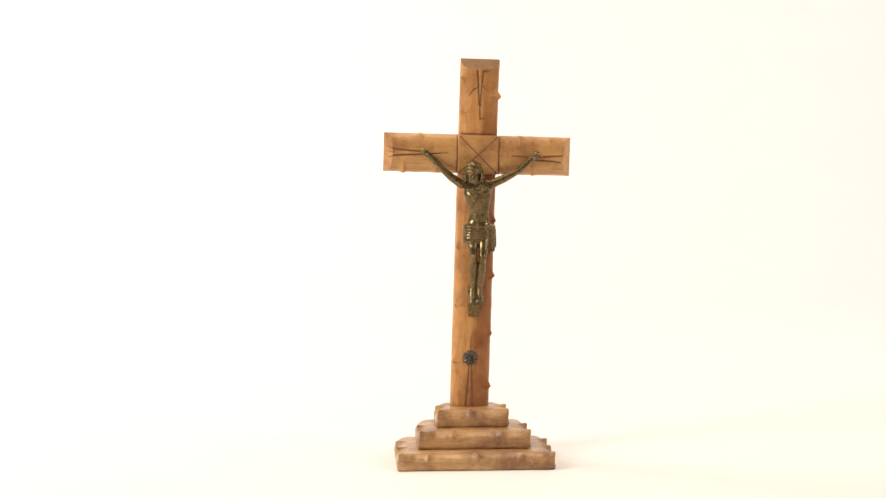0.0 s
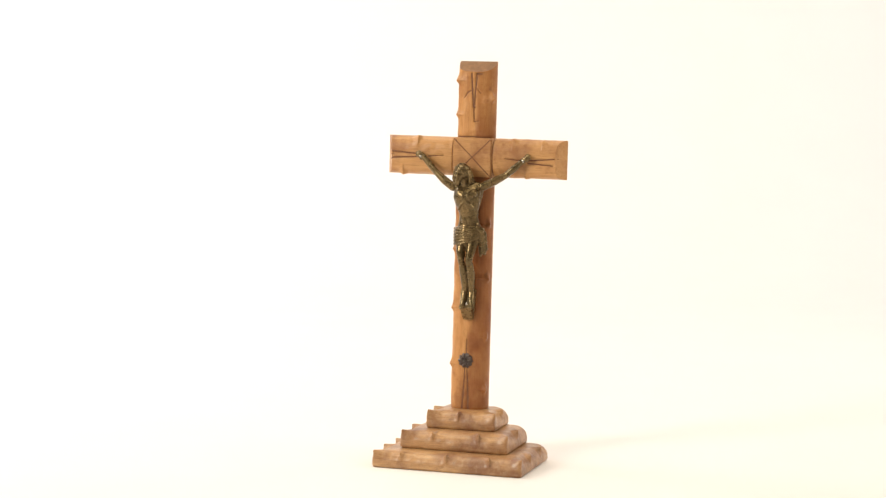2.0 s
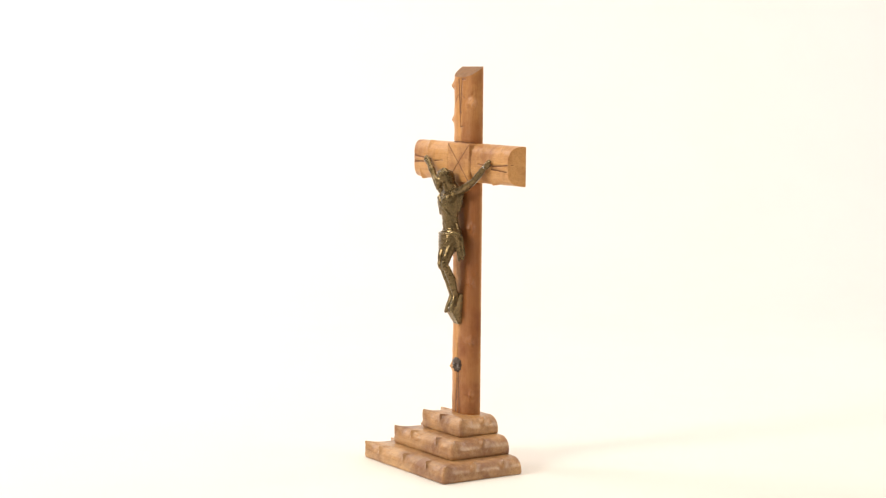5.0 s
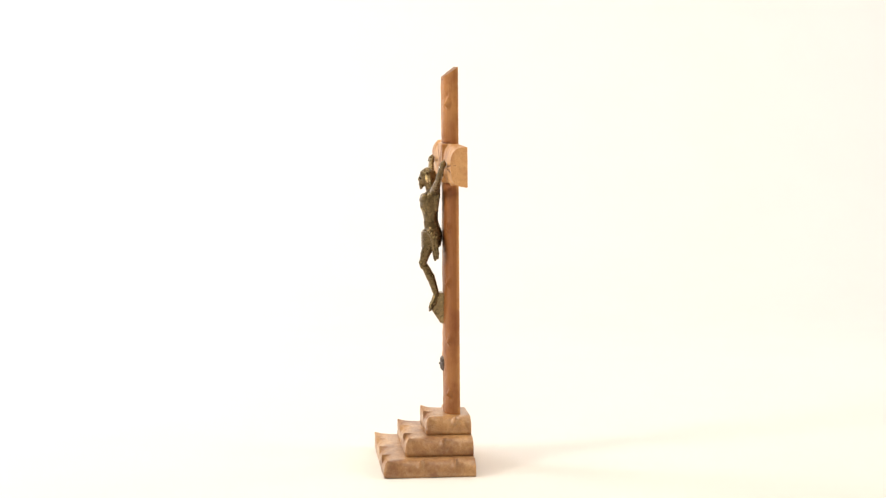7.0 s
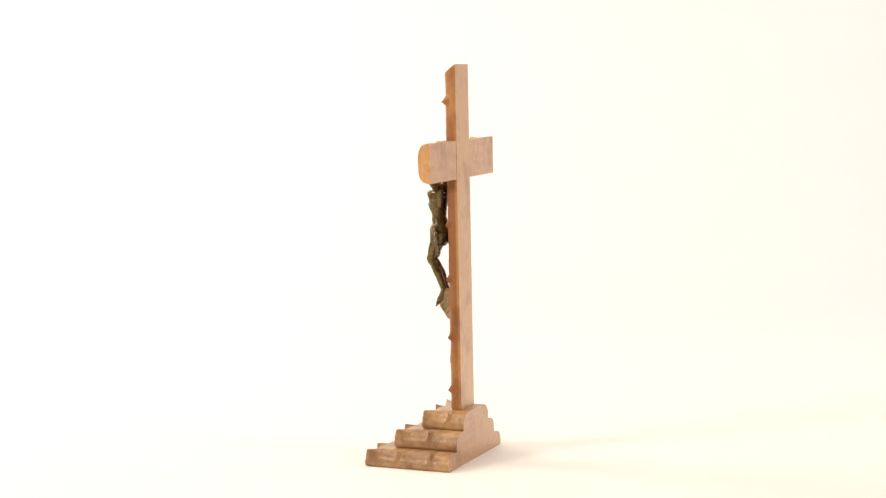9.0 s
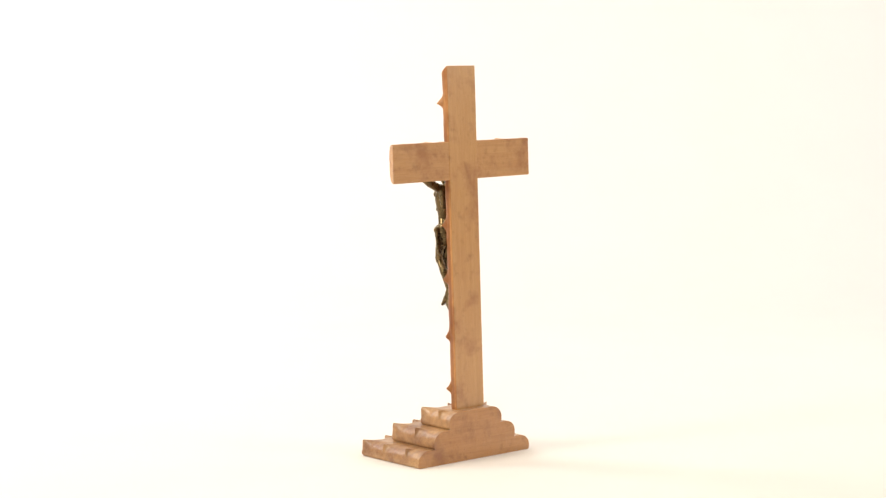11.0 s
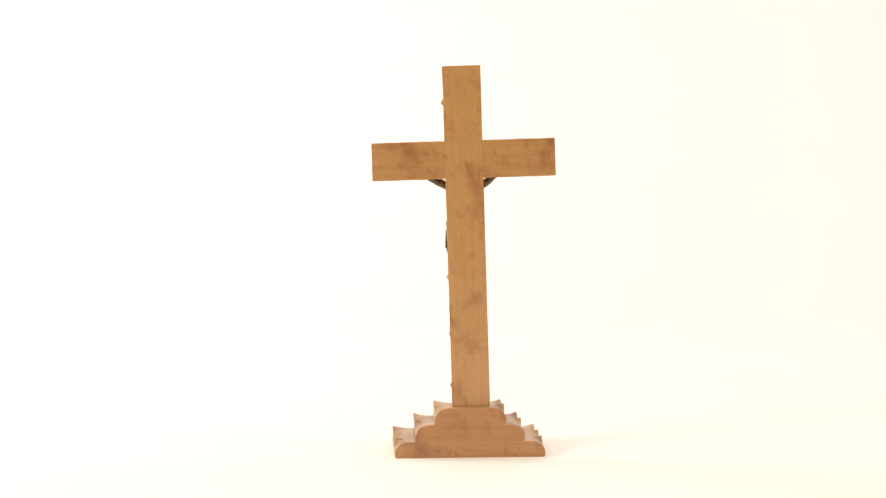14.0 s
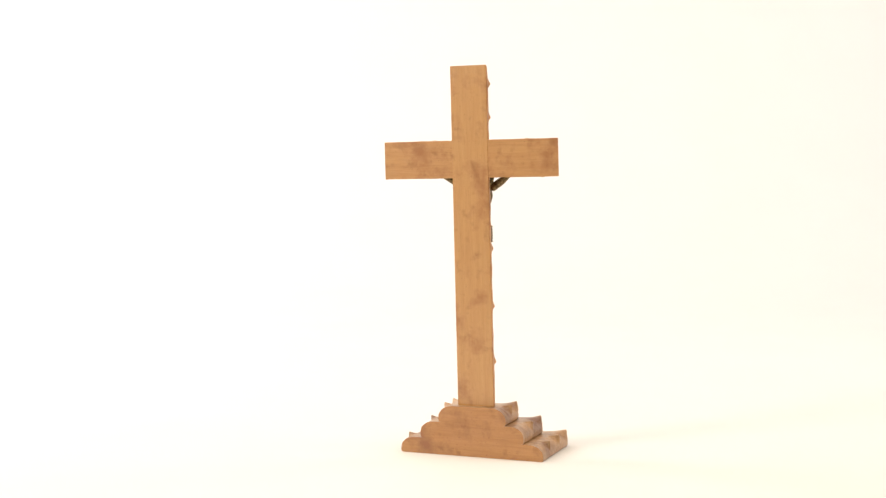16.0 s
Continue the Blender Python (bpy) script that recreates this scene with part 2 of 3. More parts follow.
for z, side, q in ((65, 1, 1.15), (-74, 1, 0.8), (-136, 1, 0.95), (-202, 1, 0.8), (-262, 1, 0.95),
                   (85, -1, 1.0), (47, -1, 0.95), (-104, -1, 0.9), (-171, -1, 0.9), (-235, -1, 1.0)):
    z /= 1000
    # the stub and the sill that runs inward from it
    post_knots += [(z, side * 0.62, KN * q * (1 if side > 0 else 0.62), 0.0075, 0.0125, 0.22), (z, side * 0.42, 0.0013, 0.0016, 0.009, 0.36)]
post_knots.append((0.076, 0.56, -0.0016, 0.004, 0.004, 0.10))
post_knots += [(0.030, 0.12, 0.0010, 0.010, 0.010, 0.4), (0.062, 0.35, 0.0012, 0.002, 0.012, 0.3), (-0.222, -0.1, 0.0006, 0.008, 0.008, 0.3)]
post_lines = [
    # joint above the crossing block
    ((-0.0195, 0.0229), (0.0195, 0.0228), 0.0013, 0.0009),
    # scores at the head of the post
    ((-0.0036, 0.0935), (-0.0004, 0.0560), 0.0019, 0.0012), ((0.0030, 0.0930), (0.0005, 0.0585), 0.0013, 0.0011),
    ((0.0, 0.0590), (0.0008, 0.0400), 0.0011, 0.0006), ((0.0026, 0.0928), (0.0095, 0.0930), 0.0018, 0.0010),
    ((-0.0010, 0.0760), (-0.0075, 0.0722), 0.0009, 0.0008), ((-0.0075, 0.0722), (-0.0115, 0.0660), 0.0008, 0.0004),
    ((0.0020, 0.0775), (0.0080, 0.0715), 0.0008, 0.0004), ((0.0008, 0.0400), (0.0060, 0.0405), 0.0008, 0.0004),
    ((-0.0004, 0.0565), (0.0016, 0.0555), 0.0020, 0.0016),
    # scores above and below the rosette
    ((-0.0010, -0.2050), (-0.0012, -0.2230), 0.0005, 0.0013), ((-0.0022, -0.2350), (-0.0050, -0.2850), 0.0012, 0.0026),
    ((0.0000, -0.2350), (0.0024, -0.2850), 0.0012, 0.0026)]
bar_lines = [
    # joints beside the crossing block
    ((-0.0233, -0.0204), (-0.0234, 0.0204), 0.0005, 0.0006), ((0.0233, -0.0204), (0.0234, 0.0204), 0.0010, 0.0008),
    # wedge-shaped scores at both ends
    ((-0.0940, 0.0040), (-0.0580, 0.0014), 0.0017, 0.0013), ((-0.0945, -0.0030), (-0.0590, -0.0012), 0.0019, 0.0013),
    ((-0.0945, 0.0040), (-0.1030, 0.0085), 0.0014, 0.0006), ((-0.0945, -0.0030), (-0.1030, -0.0070), 0.0014, 0.0006),
    ((-0.0930, 0.0006), (-0.1025, 0.0008), 0.0007, 0.0005),
    ((-0.0520, -0.0003), (-0.0340, 0.0010), 0.0013, 0.0004),
    ((0.0955, 0.0014), (0.0650, -0.0011), 0.0010, 0.0016), ((0.0935, -0.0060), (0.0640, -0.0042), 0.0014, 0.0016),
    ((0.0975, 0.0016), (0.1035, 0.0018), 0.0007, 0.0004),
    ((0.0560, -0.0016), (0.0380, 0.0000), 0.0013, 0.0004)]
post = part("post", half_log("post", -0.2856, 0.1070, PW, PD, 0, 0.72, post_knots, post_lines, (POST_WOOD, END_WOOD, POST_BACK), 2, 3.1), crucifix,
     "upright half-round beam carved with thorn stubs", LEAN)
bar_knots = []
for x, side, q, way in ((-65, 1, 1.0, -1), (-83, -1, 1.0, -1), (-46, -1, 0.6, -1), (46, 1, 0.9, 1), (20, 1, 0.4, 1), (62, -1, 0.9, 1), (80, 1, 0.6, 1), (31, -1, 0.5, 1)):
    x /= 1000
    reach = (0.012, 0.006) if way < 0 else (0.006, 0.012)
    sill = (0.009, 0.0014) if way < 0 else (0.0014, 0.009)
    bar_knots += [(x, side * 0.66, 0.0040 * q, *reach, 0.34), (x, side * 0.42, 0.0017 * q, *sill, 0.36)]
crossbar = part("crossbar", half_log("crossbar", -0.1054, 0.1054, BW, BD, 0.55, 0.55, bar_knots, bar_lines, (BAR_WOOD, END_WOOD, BAR_BACK), 0, 7.7, 0.0004), crucifix,
     "horizontal half-round beam with slanting cut ends", LEAN)


def crossing_block():
    x, d, h, b = 0.0224, 0.0182, 0.0217, 0.0009
    me = bpy.data.meshes.new("crossing_block")
    bm = bmesh.new()
    bmesh.ops.create_cube(bm, size=1, matrix=Matrix.Translation((0, -d / 2 - 0.0009, 0)) @ Matrix.Diagonal((2 * x, d - 0.001, 2 * h, 1)))
    bmesh.ops.bevel(bm, geom=list(bm.edges), offset=b, segments=3, affect="EDGES")
    bm.to_mesh(me)
    bm.free()
    me.materials.append(BAR_WOOD)
    return part("crossing_block", me, crucifix, "square block scored with a diagonal cross", LEAN)


block = crossing_block()


def carved(p, q, w0, w1, lying, flat=0.0):
    """A dark scored line on the front of a beam from p to q (across x, up z)."""
    half, deep, back = (BW, BD, 0.0004) if lying else (PW, PD, 0)
    v, f, n = [], [], 16
    side = Vector((-(q[1] - p[1]), q[0] - p[0])).normalized()
    for i in range(n + 1):
        t = i / n
        c = Vector(p).lerp(Vector(q), t) + side * 0.0004 * noise.noise((p[0] * 90, p[1] * 90, t * 3))
        w = (1.6 if flat else 1.15) * (w0 + (w1 - w0) * t) * (0.85 + 0.3 * noise.noise((t * 5, p[0] * 200, 2))) / 2
        for k, lift in ((-1, -0.0001), (0, 0.0003 if flat else 0.00055), (1, -0.0001)):
            a = c + side * w * k
            d = flat + lift
            if not flat:
                d = front_depth(a.y if lying else a.x, half, deep)
                if lying:
                    d = min(d, (0.1054 - abs(a.x)) / 0.55)
                d += back - 0.00025 + 0.2 * lift
            v.append((a.x, -d, a.y))
        if i:
            b = 3 * i
            f += [(b - 3, b - 2, b + 1, b), (b - 2, b - 1, b + 2, b + 1)]
    for k in (0, 3 * n):
        f.append((k, k + 1, k + 2))
    part("carved_line", mesh_of("carved_line", v, f, GROOVE), block if flat else crossbar if lying else post, "dark scored line")


# crossing panel: two diagonals in a square
S = 0.0204
carved((-0.0212, S), (0.0212, -S), 0.0010, 0.0008, True, 0.0187)
carved((0.0212, S), (-0.0212, -S), 0.0010, 0.0011, True, 0.0187)
for line in bar_lines:
    carved(*line, True)
for line in post_lines:
    carved(*line, False)


def base_step(z, h, x0, x1, y0, y1, r, knots, seed):
    """A step with rounded upper edges in front and at both sides, square at the stubs and corners, and a flat back.
    knots: place along the rim, reach before it, reach after it, strength."""
    arc = 14
    low = [(0.0024, 0.0), (0.0008, 0.0006), (0.0, 0.0024)]
    low += [(0.0, 0.002 + (h - r - 0.002) * i / 4) for i in range(1, 5)]
    wide = 1.2 * r
    dy, dx = y1 - y0, x1 - x0
    stops, rc = [], 0.0028
    for a, b, n in (((0, 1), (0, rc / dy), dy), ((rc / dx, 0), (1 - rc / dx, 0), dx), ((1, rc / dy), (1, 1), dy)):
        c = max(4, int(n / 0.0009))
        stops += [(a[0] + (b[0] - a[0]) * i / c, a[1] + (b[1] - a[1]) * i / c) for i in range(c + 1)]
        if b[1] < 1:
            left = b[0] < 0.5
            for i in range(1, 7):
                g = math.pi / 2 * i / 7
                ex, ey = (1 - math.cos(g), 1 - math.sin(g)) if left else (1 - math.sin(g), 1 - math.cos(g))
                stops.append((rc * ex / dx if left else 1 - rc * ex / dx, rc * ey / dy))
    lens, s = [], 0.0
    for i, (u, w) in enumerate(stops):
        if i:
            s += math.hypot((u - stops[i - 1][0]) * dx, (w - stops[i - 1][1]) * dy)
        lens.append(s)
    cols = []
    for (u, w), s in zip(stops, lens):
        k = 0.0
        for at, before, after, strength in knots:
            d = (s - at) / (after if s > at else before)
            if abs(d) < 1:
                k = max(k, strength * (1 - abs(d)) ** 1.6)
        prof = list(low)
        for i in range(1, arc + 1):
            t = i / arc
            a = math.pi / 2 * t
            p = Vector((wide * (1 - math.cos(a)), h - r + r * math.sin(a)))
            up = Vector((0.0006 - 0.0014 * t, h - r + (r + 0.0016) * min(1, t / 0.55)))
            if t > 0.55:
                q = (t - 0.55) / 0.45
                up = Vector((wide * q, h + 0.0016 * (1 - q) ** 2))
            prof.append(tuple(p.lerp(up, k)))
        prof += [(wide + 0.004, h), (wide + 0.008, h)]
        col = []
        for j, (ins, up) in enumerate(prof):
            g = 0.0005 * noise.noise((s * 70, j * 0.3, seed)) if 1 < j < len(prof) - 2 else 0
            pit = 0.0
            for at, before, after, strength in knots[:-2]:
                way = (s - at - 0.0015) if after > before else (at - 0.0015 - s)
                d = math.hypot(way / (0.011 if way > 0 else 0.0016), (j - 13.0) / 5.5)
                if d < 1:
                    pit = max(pit, 0.0034 * (1 - d))
            e = ins + g + 0.7 * pit
            col.append((x0 + e + (dx - 2 * e) * u, y0 + e + (dy - e) * w, z + up + (g if j > 7 else 0) - 0.7 * pit))
        cols.append(col)
    m, kk = len(stops), len(cols[0])
    v = [cols[i][k] for k in range(kk) for i in range(m)]
    f = []
    for k in range(kk - 1):
        for i in range(m - 1):
            f.append((k * m + i, k * m + i + 1, (k + 1) * m + i + 1, (k + 1) * m + i))
    f.append(tuple(range(m)))
    f.append(tuple((kk - 1) * m + i for i in range(m)))
    f.append(tuple([k * m for k in range(kk)] + [k * m + m - 1 for k in reversed(range(kk))]))
    me = mesh_of("base_step", v, f, BASE_WOOD)
    me.materials.append(BACK_WOOD)
    for q in me.polygons:
        if q.normal.y > 0.9:
            q.material_index = 1
    part("base_step", me, crucifix, "rounded log-like step with thorn stubs")


def along_step(dx, dy, left, front, right):
    """Stubs by their place on each side of a step, as fractions from the front or from the left."""
    out = [((1 - q) * dy, 0.014, 0.006, 1.0) for q in left]
    out += [(dy + q * dx, 0.006, 0.016, 0.95) for q in front]
    out += [(dy + dx + q * dy, 0.006, 0.014, 1.0) for q in right]
    return out + [(dy, 0.014, 0.016, 1.0), (dy + dx, 0.014, 0.014, 1.0)]


base_step(0.0, 0.0185, -0.0811, 0.0927, -0.1022, -0.0006, 0.0130,
          along_step(0.1737, 0.1028, (0.36, 0.72), (0.18, 0.49, 0.78), (0.35, 0.73)), 1.3)
base_step(0.0185, 0.0197, -0.0575, 0.0685, -0.0767, -0.0006, 0.0130,
          along_step(0.126, 0.0773, (0.5,), (0.29, 0.72), (0.5,)), 5.9)
base_step(0.0382, 0.0195, -0.0358, 0.0462, -0.0517, -0.0006, 0.0135,
          along_step(0.0815, 0.0523, (0.52,), (0.45,), (0.56,)), 9.2)


# ---- the figure, the foot block and the rosette ----
def blob(bm, a, b, ra, rb, flat=1.0, n=12):
    """A limb: a tapered rounded stretch from a to b (mm), flattened front to back by flat."""
    a, b = Vector(a) / 1000, Vector(b) / 1000
    ra, rb = ra / 1000, rb / 1000
    d = b - a
    length = max(d.length, 1e-5)
    q = Vector((0, 0, 1)).rotation_difference(d).to_matrix() if d.length > 1e-5 else Matrix.Identity(3)
    rings = []
    for i in range(1, 7):
        t = math.pi / 2 * i / 6
        rings.append((-ra * math.cos(t), ra * math.sin(t)))
    for i in range(1, 6):
        t = i / 6
        rings.append((length * t, ra + (rb - ra) * t))
    for i in range(0, 6):
        t = math.pi / 2 * i / 6
        rings.append((length + rb * math.sin(t), rb * math.cos(t)))
    vs = []
    for h, r in rings:
        row = []
        for j in range(n):
            g = 2 * math.pi * j / n
            p = q @ Vector((r * math.cos(g), r * math.sin(g), h))
            row.append(bm.verts.new(a + Vector((p.x, p.y * flat, p.z))))
        vs.append(row)
    for i in range(len(vs) - 1):
        for j in range(n):
            bm.faces.new((vs[i][j], vs[i][(j + 1) % n], vs[i + 1][(j + 1) % n], vs[i + 1][j]))
    bm.faces.new(vs[0][::-1])
    bm.faces.new(vs[-1])


def loft(bm, rows, n=36, tilt=0.0, crease=0.0):
    """A trunk through oval cuts: centre x, depth, height, half width, half depth (mm); tilt raises its left or right."""
    vs = []
    for x, y, z, w, d in rows:
        ring = []
        for j in range(n):
            c, q = math.cos(2 * math.pi * j / n), math.sin(2 * math.pi * j / n)
            k = crease * noise.noise((c * 0.9 + 3, q * 0.9, z * 0.33 + c * 2.6))
            ring.append(((w + k) * c, (d + k) * q))
        vs.append([bm.verts.new(((x + a) / 1000, (y + b) / 1000, (z + tilt * a) / 1000)) for a, b in ring])
    for a, b in zip(vs, vs[1:]):
        for j in range(n):
            bm.faces.new((a[j], a[(j + 1) % n], b[(j + 1) % n], b[j]))
    bm.faces.new(vs[0][::-1])
    bm.faces.new(vs[-1])


def figure():
    bm = bmesh.new()
    loft(bm, [
        (-3.6, -24.2, -22.4, 5.0, 4.5), (-2.5, -24.2, -25.6, 9.0, 5.1), (-1.5, -25.0, -28.7, 13.0, 6.4),
        (-0.8, -26.4, -32.6, 15.2, 8.0), (-0.4, -29.6, -37.6, 15.4, 10.2), (-0.6, -31.0, -44.0, 15.4, 10.9),
        (0.0, -30.8, -50.4, 14.2, 10.2), (1.4, -30.0, -58.6, 11.6, 8.6), (1.9, -29.5, -66.0, 10.6, 8.0),
        (1.9, -28.0, -72.0, 11.8, 8.6), (1.6, -27.5, -79.0, 13.8, 10.6), (1.4, -27.5, -87.0, 14.2, 10.8),
        (1.2, -29.0, -95.0, 12.8, 9.2), (1.2, -30.0, -99.0, 10.6, 7.0)])
    # the cloth round the hips, wound in folds that fall away from the knot
    folds = []
    for i in range(15):
        t = i / 14
        swell = math.sin(3.0 * t)
        folds.append((0.8 - 0.4 * t, -28.2 - 0.8 * t, -75.5 - 19.5 * t, 14.2 + 1.3 * swell, 10.6 + 0.8 * swell))
    loft(bm, folds, n=72, tilt=0.14, crease=0.7)
    for k in range(6):
        last = None
        for i in range(13):
            t = i / 12
            g = math.pi * (1.05 * t - 0.02)
            z = -76.4 - 1.0 * k + (-2.4 - 2.5 * k) * t - (1.6 + 0.7 * k) * math.sin(math.pi * t)
            here = (0.6 + 15.4 * math.cos(g), -28.4 - 11.4 * math.sin(g), z)
            if last:
                blob(bm, last, here, 1.25, 1.25, 1.0, 8)
            last = here
    L = [
        # arms and palms
        ((-55.2, -23.0, -1.7), (-47.0, -24.0, -9.8), 2.9, 3.7), ((-47.0, -24.0, -9.8), (-39.3, -25.0, -17.8), 3.8, 3.4),
        ((-39.3, -25.0, -17.8), (-29.0, -26.2, -26.2), 3.5, 4.7), ((-29.0, -26.2, -26.2), (-18.6, -27.0, -33.1), 4.6, 4.9),
        ((-61.1, -22.0, 1.3), (-55.2, -22.5, -1.7), 3.7, 3.2), ((-64.2, -21.5, 3.6), (-58.3, -23.0, -2.4), 1.5, 2.4),
        ((-62.0, -21.5, 4.8), (-57.6, -22.5, 0.2), 1.3, 2.0), ((-64.4, -22.5, 0.8), (-58.6, -23.0, -1.8), 1.3, 2.0),
        ((59.8, -23.0, -2.0), (51.0, -24.0, -10.4), 2.9, 3.8), ((51.0, -24.0, -10.4), (41.4, -25.0, -18.5), 3.9, 3.5),
        ((41.4, -25.0, -18.5), (29.0, -26.2, -25.3), 3.6, 4.8), ((29.0, -26.2, -25.3), (16.4, -27.0, -31.3), 4.7, 5.0),
        ((64.7, -22.0, 1.3), (59.8, -22.5, -2.0), 3.7, 3.2), ((67.4, -21.5, 4.4), (61.8, -23.0, -2.6), 1.5, 2.4),
        ((65.0, -21.5, 5.4), (61.4, -22.5, 0.2), 1.3, 2.0), ((68.0, -22.5, 1.4), (62.4, -23.0, -1.4), 1.3, 2.0),
        # shoulders, chest, rib arch and belly
        ((-14.8, -26.0, -32.4), (13.6, -26.0, -31.6), 4.5, 4.5), ((0.6, -37.0, -35.6), (0.8, -40.6, -47.0), 1.6, 1.4),
        ((-7.0, -36.4, -39.4), (-2.6, -38.4, -42.2), 4.6, 4.0), ((3.8, -38.4, -42.0), (8.8, -36.4, -39.0), 4.0, 4.6),
        ((0.8, -40.6, -47.4), (-4.2, -40.0, -51.4), 1.3, 1.3), ((-4.2, -40.0, -51.4), (-8.8, -36.4, -58.0), 1.2, 0.9),
        ((0.8, -40.6, -47.4), (6.2, -40.0, -51.0), 1.3, 1.3), ((6.2, -40.0, -51.0), (10.8, -36.4, -57.4), 1.2, 0.9),
        ((-12.0, -35.0, -44.6), (-5.4, -39.4, -46.8), 0.9, 1.0), ((12.6, -35.0, -44.0), (6.8, -39.4, -46.4), 0.9, 1.0),
        ((-12.2, -34.4, -48.8), (-6.4, -38.4, -50.6), 0.9, 0.9), ((12.8, -34.4, -48.2), (7.8, -38.4, -50.2), 0.9, 0.9),
        ((-11.6, -34.0, -53.0), (-7.4, -37.4, -54.6), 0.8, 0.8), ((12.2, -34.0, -52.4), (8.8, -37.4, -54.2), 0.8, 0.8),
        ((-0.8, -36.0, -55.6), (-0.4, -35.2, -61.6), 3.2, 3.0), ((3.6, -36.0, -55.6), (3.6, -35.2, -61.6), 3.2, 3.0),
        ((-1.2, -33.2, -67.4), (-0.4, -32.6, -72.0), 4.6, 4.6), ((4.6, -33.2, -67.4), (4.0, -32.6, -72.0), 4.6, 4.6),
        ((-12.2, -24.0, -35.0), (-9.0, -25.0, -52.0), 4.4, 3.0), ((12.6, -24.0, -34.6), (10.6, -25.0, -52.0), 4.4, 3.0),
        # neck, skull and features
        ((-1.8, -29.6, -33.2), (-5.0, -31.0, -23.6), 4.6, 5.0),
        ((-6.2, -32.6, -17.0), (-6.6, -33.2, -14.2), 7.6, 7.8), ((-4.6, -29.4, -15.6), (-3.0, -28.0, -21.6), 7.8, 6.6),
        ((-8.2, -36.4, -19.4), (-9.2, -37.6, -24.6), 5.2, 3.6), ((-8.8, -40.8, -16.6), (-9.3, -41.8, -19.6), 1.1, 1.3),
        ((-12.2, -38.8, -15.4), (-9.2, -40.4, -15.4), 1.3, 1.3), ((-8.2, -40.4, -15.2), (-4.6, -39.6, -14.6), 1.3, 1.3),
        ((-12.4, -38.0, -19.4), (-11.6, -38.6, -20.6), 1.9, 1.7), ((-5.6, -38.8, -19.0), (-6.4, -39.4, -20.2), 1.9, 1.7),
        ((-11.8, -39.8, -22.4), (-9.4, -41.0, -21.8), 0.9, 1.1), ((-9.4, -41.0, -21.8), (-6.8, -40.2, -22.0), 1.1, 0.9),
        ((-9.4, -39.2, -24.6), (-10.4, -39.4, -29.6), 2.9, 1.5), ((-8.2, -38.8, -24.8), (-8.6, -38.8, -29.2), 2.2, 1.3),
        # thighs, knees, shins and feet
        ((-4.6, -30.4, -90.0), (-4.2, -36.2, -104.0), 7.0, 5.2), ((-4.2, -36.2, -104.0), (-3.1, -38.2, -112.4), 5.2, 4.1),
        ((8.0, -31.0, -90.0), (7.2, -37.0, -104.0), 7.0, 5.2), ((7.2, -37.0, -104.0), (6.4, -39.2, -112.4), 5.2, 4.3),
        ((-2.9, -39.4, -112.6), (-2.8, -38.4, -116.8), 3.6, 3.4), ((6.5, -40.6, -112.4), (6.5, -39.4, -116.8), 3.8, 3.6),
        ((-2.5, -36.0, -117.6), (-2.2, -30.2, -129.6), 3.9, 4.7), ((-2.2, -29.8, -129.6), (-2.1, -23.8, -149.2), 4.6, 3.3),
        ((-3.0, -34.0, -119.0), (-2.2, -26.4, -146.0), 2.4, 2.0), ((7.0, -35.0, -118.0), (5.8, -27.2, -146.0), 2.4, 2.0),
        ((6.5, -37.0, -117.4), (6.5, -31.0, -129.4), 4.1, 4.9), ((6.5, -30.6, -129.4), (5.4, -24.4, -149.0), 4.8, 3.4),
        ((-2.1, -23.6, -149.2), (-2.6, -26.8, -160.4), 3.5, 3.8), ((-2.1, -21.6, -150.6), (-2.2, -23.0, -156.0), 3.2, 3.2), ((5.4, -24.2, -149.0), (6.4, -27.4, -158.8), 3.6, 3.8), ((5.4, -22.0, -150.4), (5.6, -23.4, -155.4), 3.2, 3.2),
        ((-2.6, -28.0, -160.4), (-3.0, -30.2, -165.0), 3.3, 2.6), ((6.5, -28.6, -158.8), (7.8, -31.0, -163.6), 3.4, 2.6),
        # the knot of the cloth and its hanging end
        ((12.6, -33.0, -77.6), (17.6, -30.0, -79.6), 3.4, 3.4), ((15.6, -30.6, -80.0), (18.6, -28.0, -86.0), 3.2, 2.8),
        ((17.6, -28.8, -84.0), (19.4, -24.6, -105.6), 2.6, 2.3), ((14.8, -30.0, -84.0), (15.6, -26.4, -108.6), 2.0, 1.6),
        ((20.2, -26.4, -82.6), (21.8, -23.6, -101.6), 1.7, 1.5), ((16.4, -31.0, -83.0), (17.6, -28.0, -106.6), 1.2, 1.0),
    ]
    for side in (-1, 1):
        ankle, toe = ((-2.9, -29.4, -163.6), (-3.9, -31.6, -169.0)) if side < 0 else ((7.6, -30.4, -162.2), (8.8, -32.6, -167.4))
        for k in (-1.8, 0.0, 1.8):
            L.append(((ankle[0] + k, ankle[1], ankle[2]), (toe[0] + 1.2 * k, toe[1] + 0.3 * abs(k), toe[2] + 0.4 * abs(k)), 1.3, 1.0))
    # hair: locks combed from the parting down over the temples and the nape, and a twisted band
    for k in range(9):
        g = radians(-100 + 25 * k)
        top = (-6.2 + 2.2 * math.sin(g), -32.5 - 1.5 * math.cos(g), -6.6)
        mid = (-6.3 + 7.4 * math.sin(g), -32.0 - 7.2 * math.cos(g), -10.6)
        low = (-6.0 + 8.6 * math.sin(g), -30.8 - 6.2 * math.cos(g), -18.4)
        L.append((top, mid, 0.9, 1.1))
        if abs(math.sin(g)) > 0.62:
            L.append((mid, low, 1.4, 1.3))
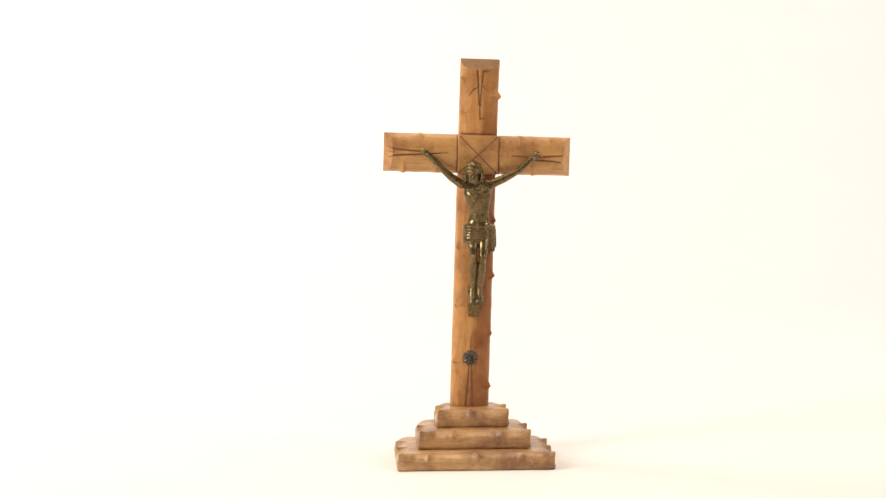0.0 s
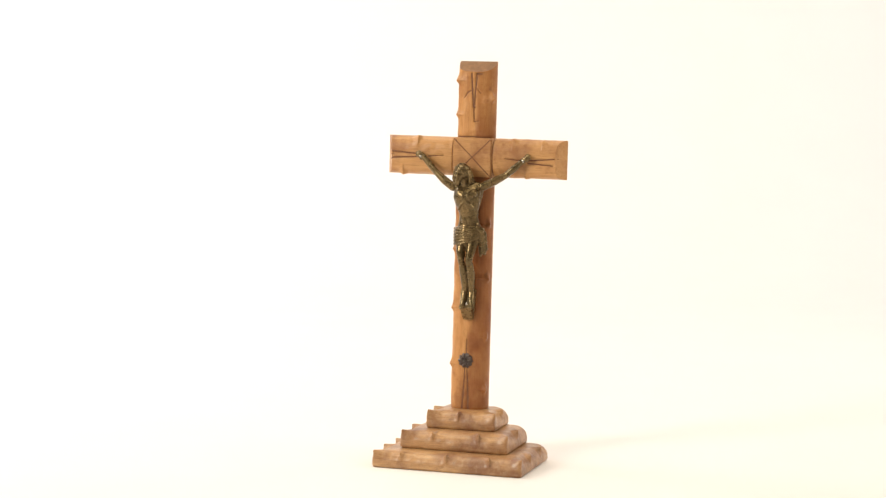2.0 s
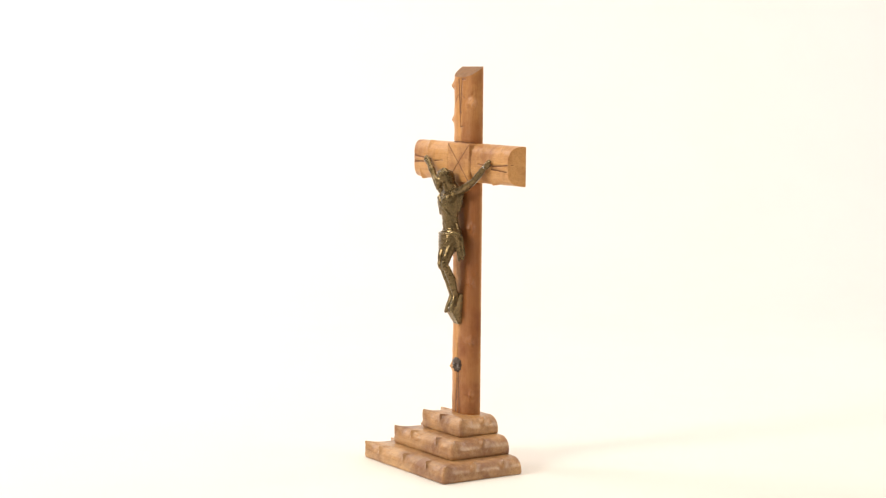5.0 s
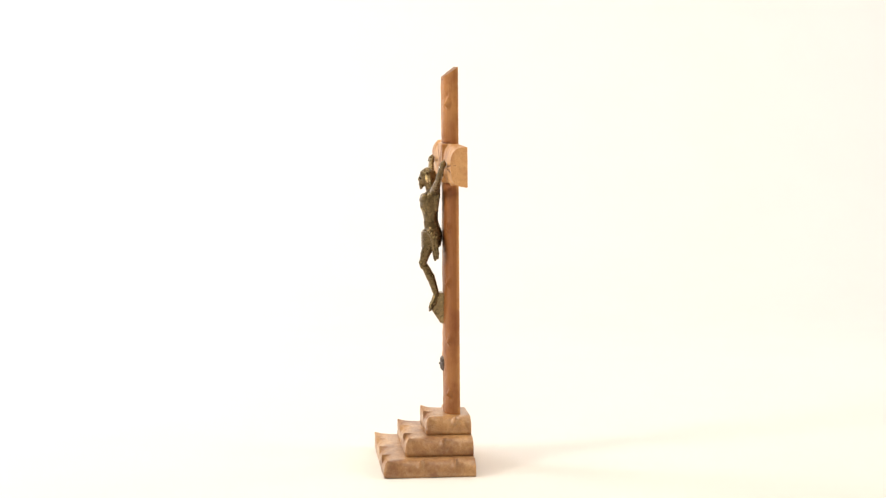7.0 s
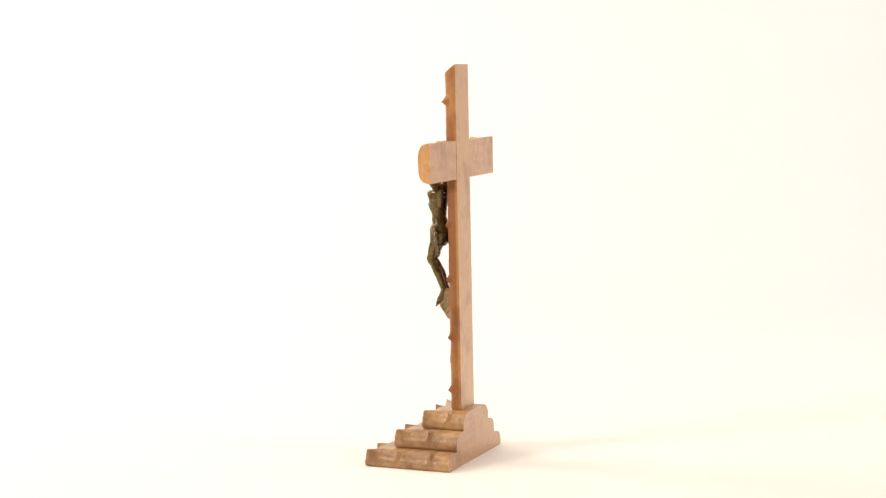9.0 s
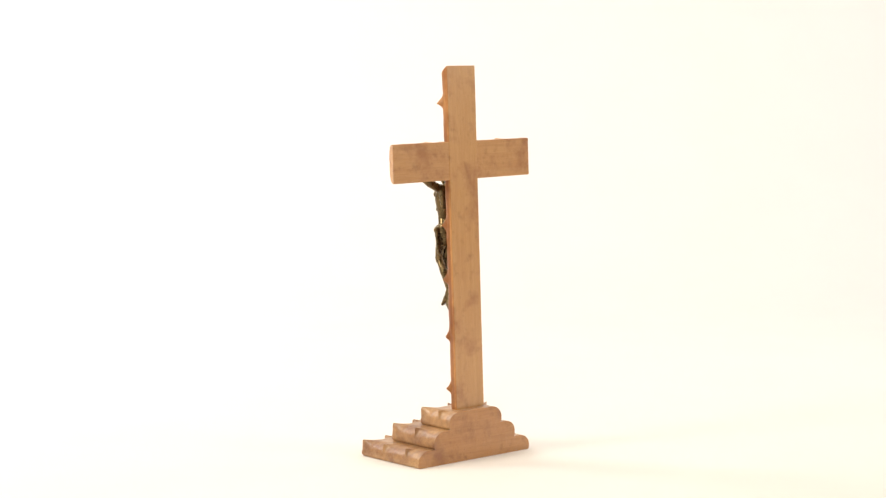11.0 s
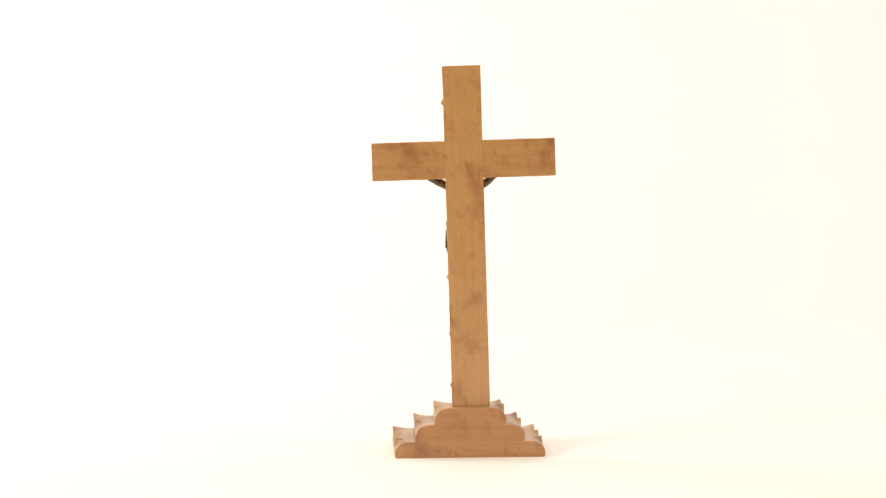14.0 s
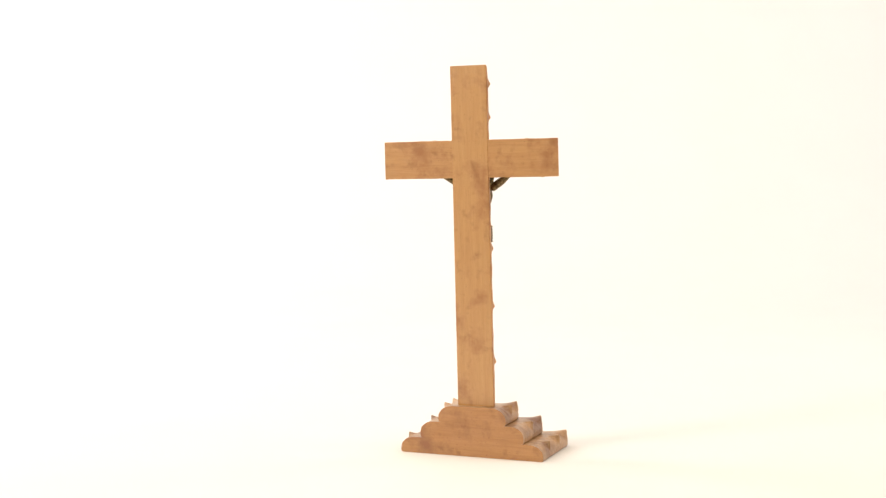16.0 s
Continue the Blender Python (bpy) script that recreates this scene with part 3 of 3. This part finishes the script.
    for x, lean_x, y, z, r in ((-14.6, -1.6, -33.4, -15, 1.7), (-13.2, -1.8, -35.6, -14, 1.4), (-14.8, 0.4, -31.0, -18, 1.7),
                               (2.0, 2.4, -33.0, -15, 1.7), (0.6, 2.8, -35.2, -14, 1.4), (3.2, 2.4, -30.6, -16, 1.8)):
        L.append(((x, y, z), (x + lean_x, y + 0.8, z - 8), r, r))
        L.append(((x + lean_x, y + 0.8, z - 8), (x + 0.6 * lean_x, y + 2.6, z - 15), r, 0.7 * r))
    for k in range(16):
        g, h = 2 * math.pi * k / 16, 2 * math.pi * (k + 1) / 16
        L.append(tuple((-6.3 + 8.3 * math.sin(q), -31.8 - 8.2 * math.cos(q), -11.2 + 0.8 * math.sin(5 * q)) for q in (g, h)) + (0.95, 0.95))
    for row in L:
        blob(bm, *row)
    bmesh.ops.recalc_face_normals(bm, faces=bm.faces)
    me = bpy.data.meshes.new("figure")
    bm.to_mesh(me)
    bm.free()
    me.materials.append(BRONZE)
    ob = part("figure", me, crucifix, "small dark bronze figure with outstretched arms", LEAN)
    r = ob.modifiers.new("merge", "REMESH")
    r.mode, r.voxel_size, r.use_smooth_shade = "VOXEL", 0.00045, True
    s = ob.modifiers.new("soften", "SMOOTH")
    s.factor, s.iterations = 0.5, 8


figure()


def nail(x, y, z, r):
    bm = bmesh.new()
    bmesh.ops.create_uvsphere(bm, u_segments=16, v_segments=10, radius=r)
    for q in bm.verts:
        q.co.y *= 0.6
        if q.co.y > 0:
            q.co.y *= 4
            q.co.x *= 0.5
            q.co.z *= 0.5
    me = bpy.data.meshes.new("nail")
    bm.to_mesh(me)
    bm.free()
    me.materials.append(STEEL)
    for f in me.polygons:
        f.use_smooth = True
    part("nail", me, crucifix, "small domed metal nail head", LEAN @ pose(x, y, z))


nail(0.0620, -0.0260, -0.0019, 0.0015)
nail(-0.0581, -0.0260, -0.0005, 0.0013)
nail(0.0026, -0.0315, -0.1631, 0.0013)


def foot_block():
    prof = [(-15.7, -147.5), (-21.6, -147.5), (-29.8, -167.0), (-27.2, -170.9), (-19.5, -183.0), (-15.7, -181.8)]
    v = [(0.0006 + side * (0.0086 + (z + 150.0) / 12000), y / 1000, z / 1000) for side in (-1, 1) for y, z in prof]
    k = len(prof)
    f = [tuple(range(k)), tuple(range(2 * k - 1, k - 1, -1))]
    f += [(i, (i + 1) % k, k + (i + 1) % k, k + i) for i in range(k)]
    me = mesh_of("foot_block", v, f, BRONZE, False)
    bm = bmesh.new()
    bm.from_mesh(me)
    bmesh.ops.bevel(bm, geom=list(bm.edges), offset=0.0009, segments=2, affect="EDGES")
    bm.to_mesh(me)
    bm.free()
    part("foot_block", me, crucifix, "sloping bronze foot rest", LEAN)


foot_block()


def rosette():
    v, f, n = [], [], 48
    c = Vector((-0.0018, -0.0165, -0.2295))
    prof = [(0.0, 0.0058), (0.0012, 0.0040), (0.0019, 0.0026), (0.0030, 0.0022), (0.0050, 0.0030), (0.0068, 0.0022), (0.0084, 0.0004), (0.0084, -0.0006)]
    for k, (r, h) in enumerate(prof):
        for j in range(n):
            g = 2 * math.pi * j / n
            q = r * (1 + (0.06 * math.cos(10 * g) if k > 3 else 0))
            e = h + (0.0006 * math.cos(10 * g) if 2 < k < 7 else 0)
            v.append((c.x + q * math.cos(g), c.y - e, c.z + q * math.sin(g)))
        if k:
            f += [((k - 1) * n + j, (k - 1) * n + (j + 1) % n, k * n + (j + 1) % n, k * n + j) for j in range(n)]
    f.append(tuple((len(prof) - 1) * n + j for j in range(n)))
    part("rosette", mesh_of("rosette", v, f, IRON), crucifix, "round dark metal flower-shaped nail head", LEAN)


rosette()

# seconds, shift across in metres, turn in degrees
TURN = [(0, -0.00909, 4.37), (0.5, -0.00827, -1.16), (1, -0.00677, -6.85), (1.5, -0.00481, -12.86), (2, -0.00272, -18.77), (2.5, -0.00026, -25.22), (3, 0.00262, -31.74), (3.5, 0.00462, -38.03), (4, 0.00520, -43.87), (6.5, -0.00329, -77.20), (7, -0.00632, -83.20), (7.4, -0.00691, -88.66), (8, -0.00524, -97.30), (8.5, 0.00085, -103.86), (9, 0.00631, -110.02), (11.5, 0.00790, -143.96), (12, 0.00591, -150.44), (12.5, 0.00461, -155.95), (13, 0.00343, -163.22), (13.5, 0.00300, -169.55), (14, 0.00323, -175.60), (14.5, 0.00316, -182.06), (15, 0.00303, -188.26), (15.5, 0.00316, -194.27), (16, 0.00360, -199.70)]


def motions():
    walk(crucifix, [(t, pose(x, 0, 0, 0, 0, a)) for t, x, a in TURN])


motions()
